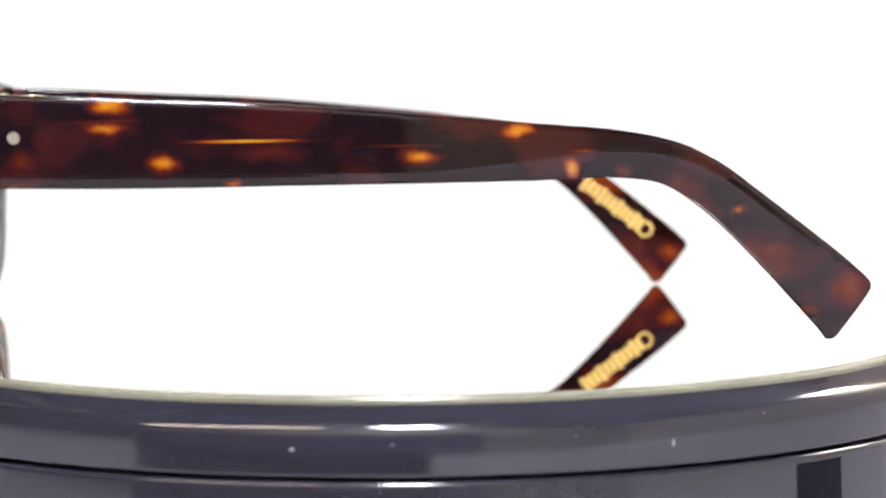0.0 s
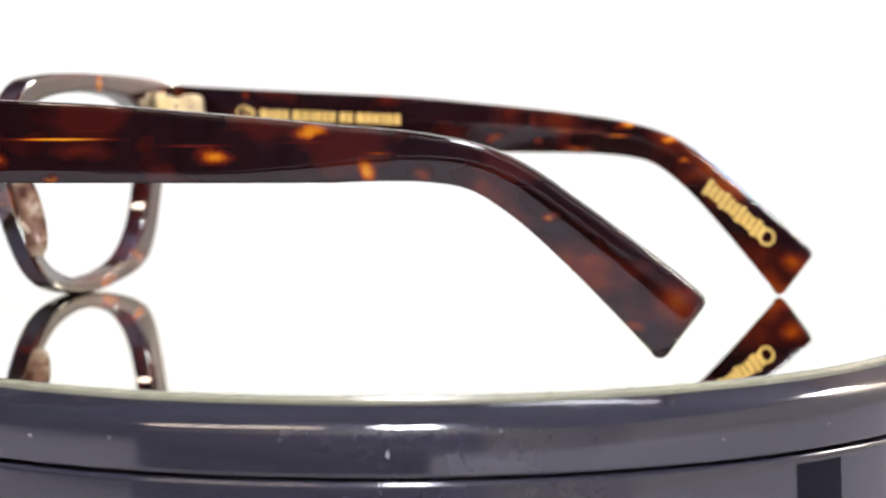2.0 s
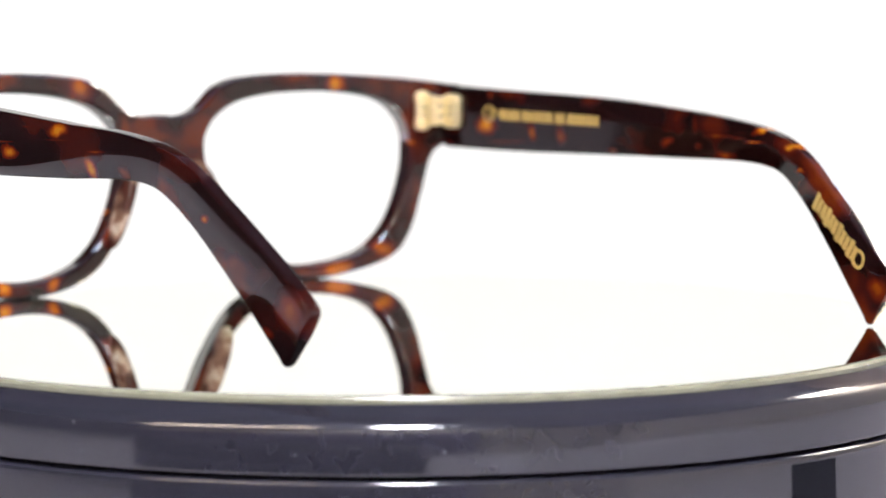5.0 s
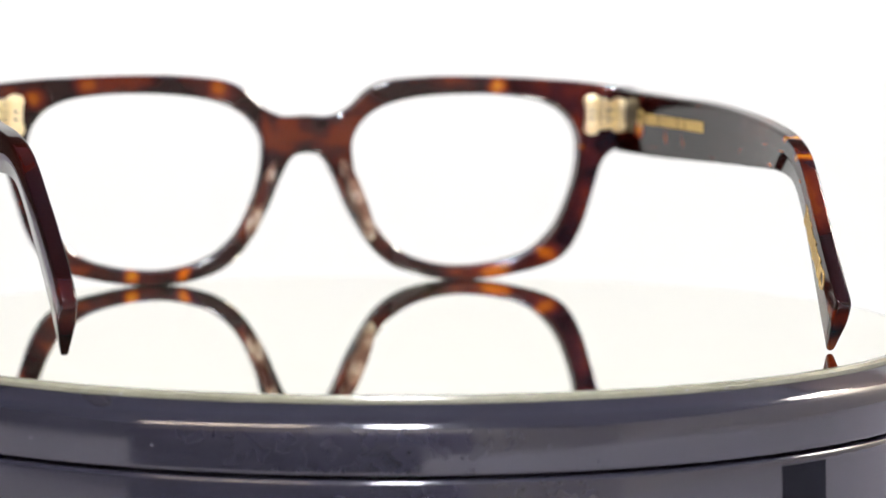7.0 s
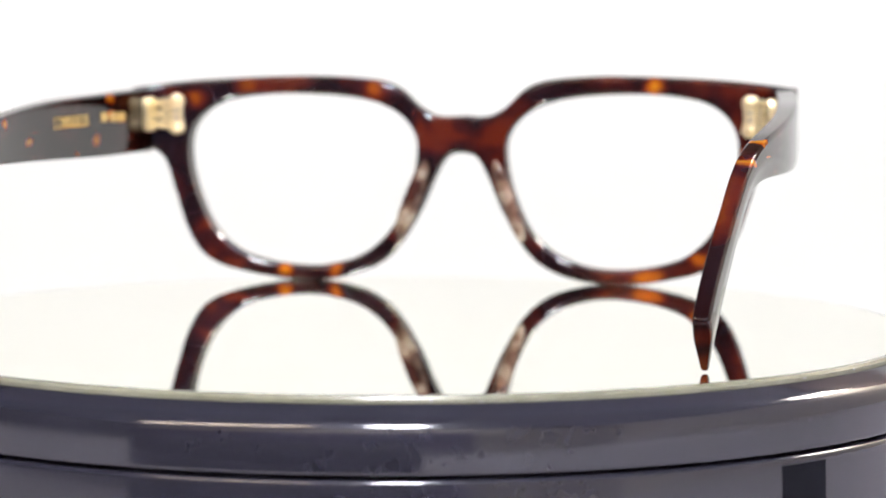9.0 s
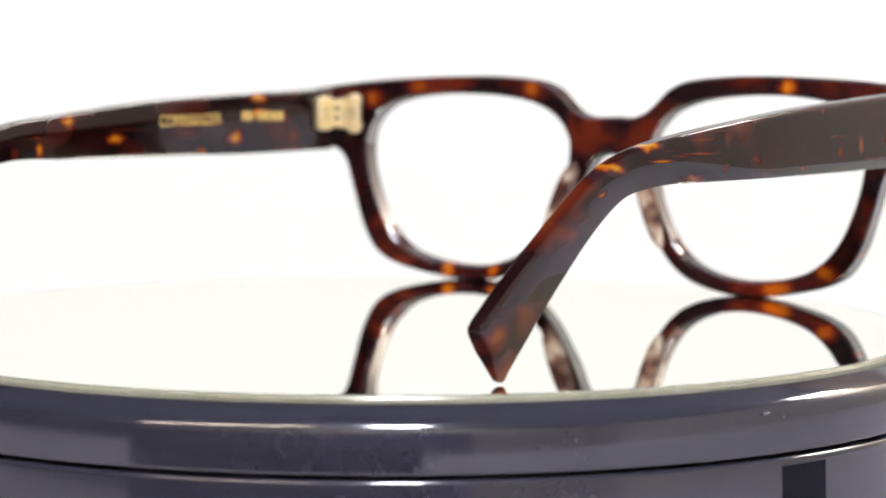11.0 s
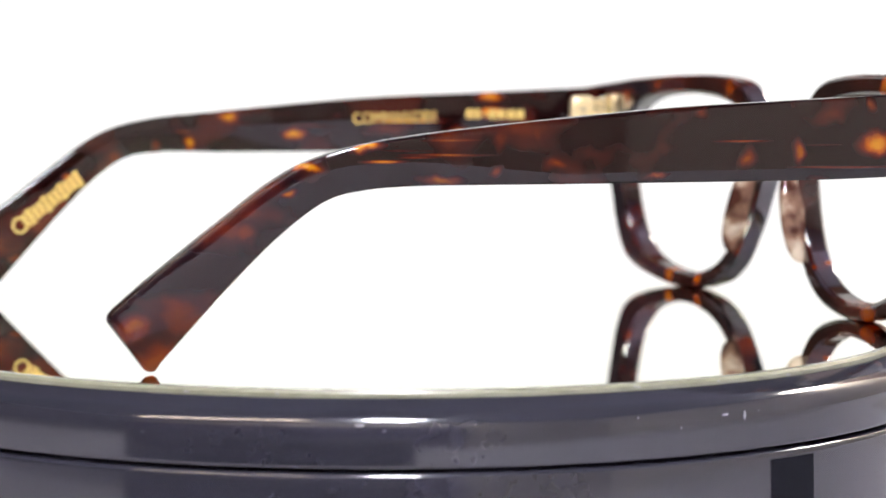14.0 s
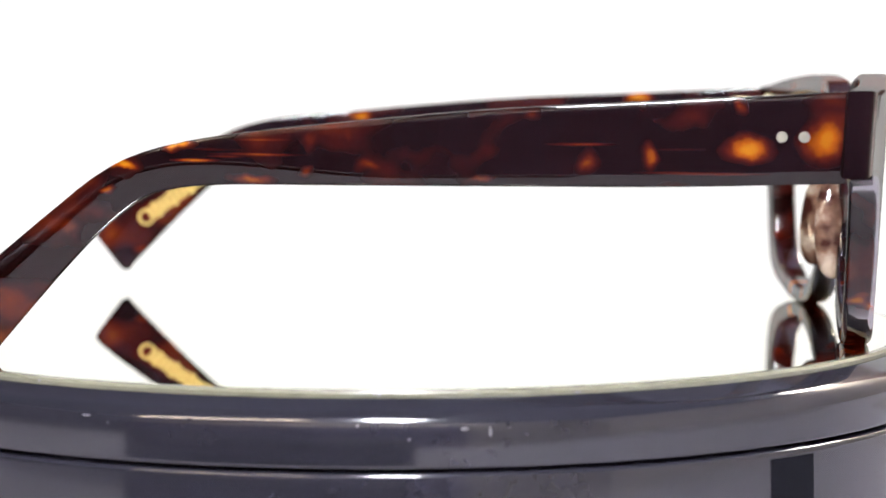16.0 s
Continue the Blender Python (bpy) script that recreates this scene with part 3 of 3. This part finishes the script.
def hinge(parent, side, name="hinge"):
    """A gold plated hinge inside the corner of the frame: two round-ended leaves, each with two domed studs, and the knuckles between them."""
    h = new(name)
    h.parent = parent
    tagged(h, "gold plated barrel hinge")
    zc = 34.8
    turn = math.degrees(math.atan2(2 * 7.9 * 61.5 / 74 ** 2, 1))
    base = Matrix.Translation((side * 61.9 * MM, (back_y(61.9) + lean(zc)) * MM, zc * MM)) @ pose(0, 0, 0, 90, 0, -side * turn)
    # in this space x runs across, y up, z away from the frame
    stadium = [(-1.75, -2.7), (-1.3, -3.85), (0, -4.25), (1.3, -3.85), (1.75, -2.7), (1.45, -1.4), (1.45, 1.4), (1.75, 2.7), (1.3, 3.85), (0, 4.25),
               (-1.3, 3.85), (-1.75, 2.7), (-1.45, 1.4), (-1.45, -1.4)]
    long_leaf = [(-2.6, -2.2), (-1.9, -3.4), (0, -3.6), (1.9, -3.4), (2.6, -2.2), (2.6, 2.2), (1.9, 3.4), (0, 3.6), (-1.9, 3.4), (-2.6, 2.2)]
    fixed = base @ pose(-2.1 * side * MM, 0, 0.55 * MM)
    swinging = on_inside(side, 67.0, zc) @ pose(0, 0, 0.45 * MM)
    for outline, place, studs in ((stadium, fixed, ((0, -2.75), (0, 2.75))), (long_leaf, swinging, ((1.2 * side, -2.1), (1.2 * side, 2.1)))):
        part("leaf", moved(slab([spline(outline, 4)], 0.75, 0.34, 3), place), GOLD, h)
        for dx, dy in studs:
            bm = bmesh.new()
            bmesh.ops.create_uvsphere(bm, u_segments=16, v_segments=10, radius=0.8 * MM)
            bmesh.ops.scale(bm, vec=(1, 1, 0.35), verts=bm.verts)
            part("stud", moved(bm, place @ pose(dx * MM, dy * MM, 0.72 * MM)), GOLD, h)
        for dy in (-0.75, 0.75):
            part("slot", moved(box(-0.45 * MM, 0.45 * MM, -0.2 * MM, 0.2 * MM, 0, 0.05 * MM), place @ pose(0, dy * MM, 0.73 * MM)), GROOVE, h, "dark slot in the plate")
    for k in range(5):
        bm = bmesh.new()
        bmesh.ops.create_cone(bm, cap_ends=True, segments=20, radius1=1.0 * MM, radius2=1.0 * MM, depth=1.1 * MM)
        bmesh.ops.bevel(bm, geom=[e for e in bm.edges if len(e.link_faces) == 2 and e.calc_face_angle(0) > 1], offset=0.16 * MM, segments=2, affect="EDGES")
        part("barrel", moved(bm, base @ pose(0.35 * side * MM, (k - 2) * 1.3 * MM, 1.2 * MM, 90)), GOLD, h)
    for k in range(3):
        part("link", moved(box(-1.0 * MM, 1.0 * MM, -0.75 * MM, 0.75 * MM, -0.7 * MM, 0.7 * MM, 0.2 * MM), base @ pose(1.75 * side * MM, (k - 1) * 2.2 * MM, 2.1 * MM, 0, -38 * side)), GOLD, h)
    part("screw", moved(disc(0.7 * MM, 0.5 * MM, 20), base @ pose(0.35 * side * MM, 3.3 * MM, 1.2 * MM, -90)), STEEL, h, "small steel hinge screw")


def temple(parent, side, mat, lift):
    """One side arm with its rivets and foil stamping; lift: degrees by which its tip stands up."""
    turn = Matrix.Translation((0, 69.3 * MM, 34 * MM)) @ pose(0, 0, 0, -lift) @ Matrix.Translation((0, -69.3 * MM, -34 * MM))
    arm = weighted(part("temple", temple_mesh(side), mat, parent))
    arm.matrix_basis = turn
    for y in ((61.4, 64.6) if side > 0 else (59.0, 62.2)):
        part("rivet", moved(disc(0.85 * MM, 0.3 * MM), Matrix.Translation((side * (outer_x(y) + 0.0) * MM, y * MM, 33.8 * MM)) @ pose(0, 0, 0, 0, 90)), STEEL, arm, "flat round steel rivet")

    def stamp(bm, y, z, tilt=0.0, name="stamp_bar"):
        part(name, moved(bm, on_inside(side, y, z) @ pose(0, 0, 0, 0, 0, tilt)), GOLD_INK, arm)

    if side > 0:
        stamp(ring(1.75, 0.35), 55.6, 34.4, name="stamp_ring")
        stamp(ring(1.15, 0.3), 54.4, 34.4, name="stamp_ring")
        y = 52.0
        for w, gap in ((1.5, 0.35), (0.7, 0.3), (1.2, 0.3), (1.1, 0.9), (1.6, 0.3), (1.1, 0.3), (0.6, 0.3), (1.3, 0.3), (1.0, 0.3), (1.2, 0.9), (1.2, 0.3), (0.9, 0.9), (1.4, 0.3), (1.1, 0.3), (1.3, 0.3), (0.8, 0.3), (1.1, 0.3), (1.2, 0.3)):
            stamp(bar(w * 1.1, 2.1), y - w / 2, 34.2 - (52.0 - y) * 0.035, tilt=-1.5)
            y -= (w + gap) * 1.1
    else:
        stamp(lettering("COMMANDER", 18.5, 2.3), 25.6, 33.7, tilt=1.5, name="lettering")
        y = 54.0
        for w, gap, h in ((1.7, 0.3, 1.9), (1.7, 0.5, 1.9), (1.7, 0.3, 1.9), (1.7, 0.5, 1.9), (0.9, 0.4, 0.5), (1.5, 0.2, 1.9), (1.5, 0.2, 1.9)):
            stamp(bar(w, h), y - w / 2, 34.4, tilt=1.5)
            y -= w + gap
    # stamping on the tip: a round mark and a row of letters
    slope = math.degrees(math.atan2(9.2, 13.3))
    for k in range(12):
        u = k / 11
        y = -42.0 - 11.6 * u
        z = 20.4 - 9.2 * u + tip_rise(side, y)
        if k == 11:
            stamp(ring(1.7, 0.55), y, z, name="stamp_ring")
        else:
            stamp(bar(1.1, 2.7 if k % 3 else 3.4), y, z, tilt=slope * (-1 if side > 0 else 1))
    return arm


def eyeglasses():
    root = tagged(new("eyeglasses"), "tortoiseshell acetate eyeglasses with gold hinges, open, standing on the mirror", "eyeglasses")
    f = weighted(part("front", front(), FRONT_MAT, root, "glossy dark tortoiseshell front"))
    for s in (1, -1):
        part("nose_pad", pad_mesh(s), PAD_MAT, f)
        hinge(root, s)
    temple(root, 1, LEFT_MAT, 0.0)
    temple(root, -1, RIGHT_MAT, 0.4)
    return root


EYEGLASSES = eyeglasses()


# ---- what turns: the platter and the glasses on it, at one steady rate ----
def motions():
    rows, on_top = [], []
    for k in range(33):
        t = k * 0.5
        a = 94.87 - 11.82 * t
        rows.append((t, pose(0, 0, -TABLE_Z, 0, 0, a - 94.87)))
        on_top.append((t, pose(0, 0, 0, 0, 0, a) @ pose(-1.6 * MM, 0, 0)))
    walk(PLATTER, rows)
    walk(EYEGLASSES, on_top)


motions()
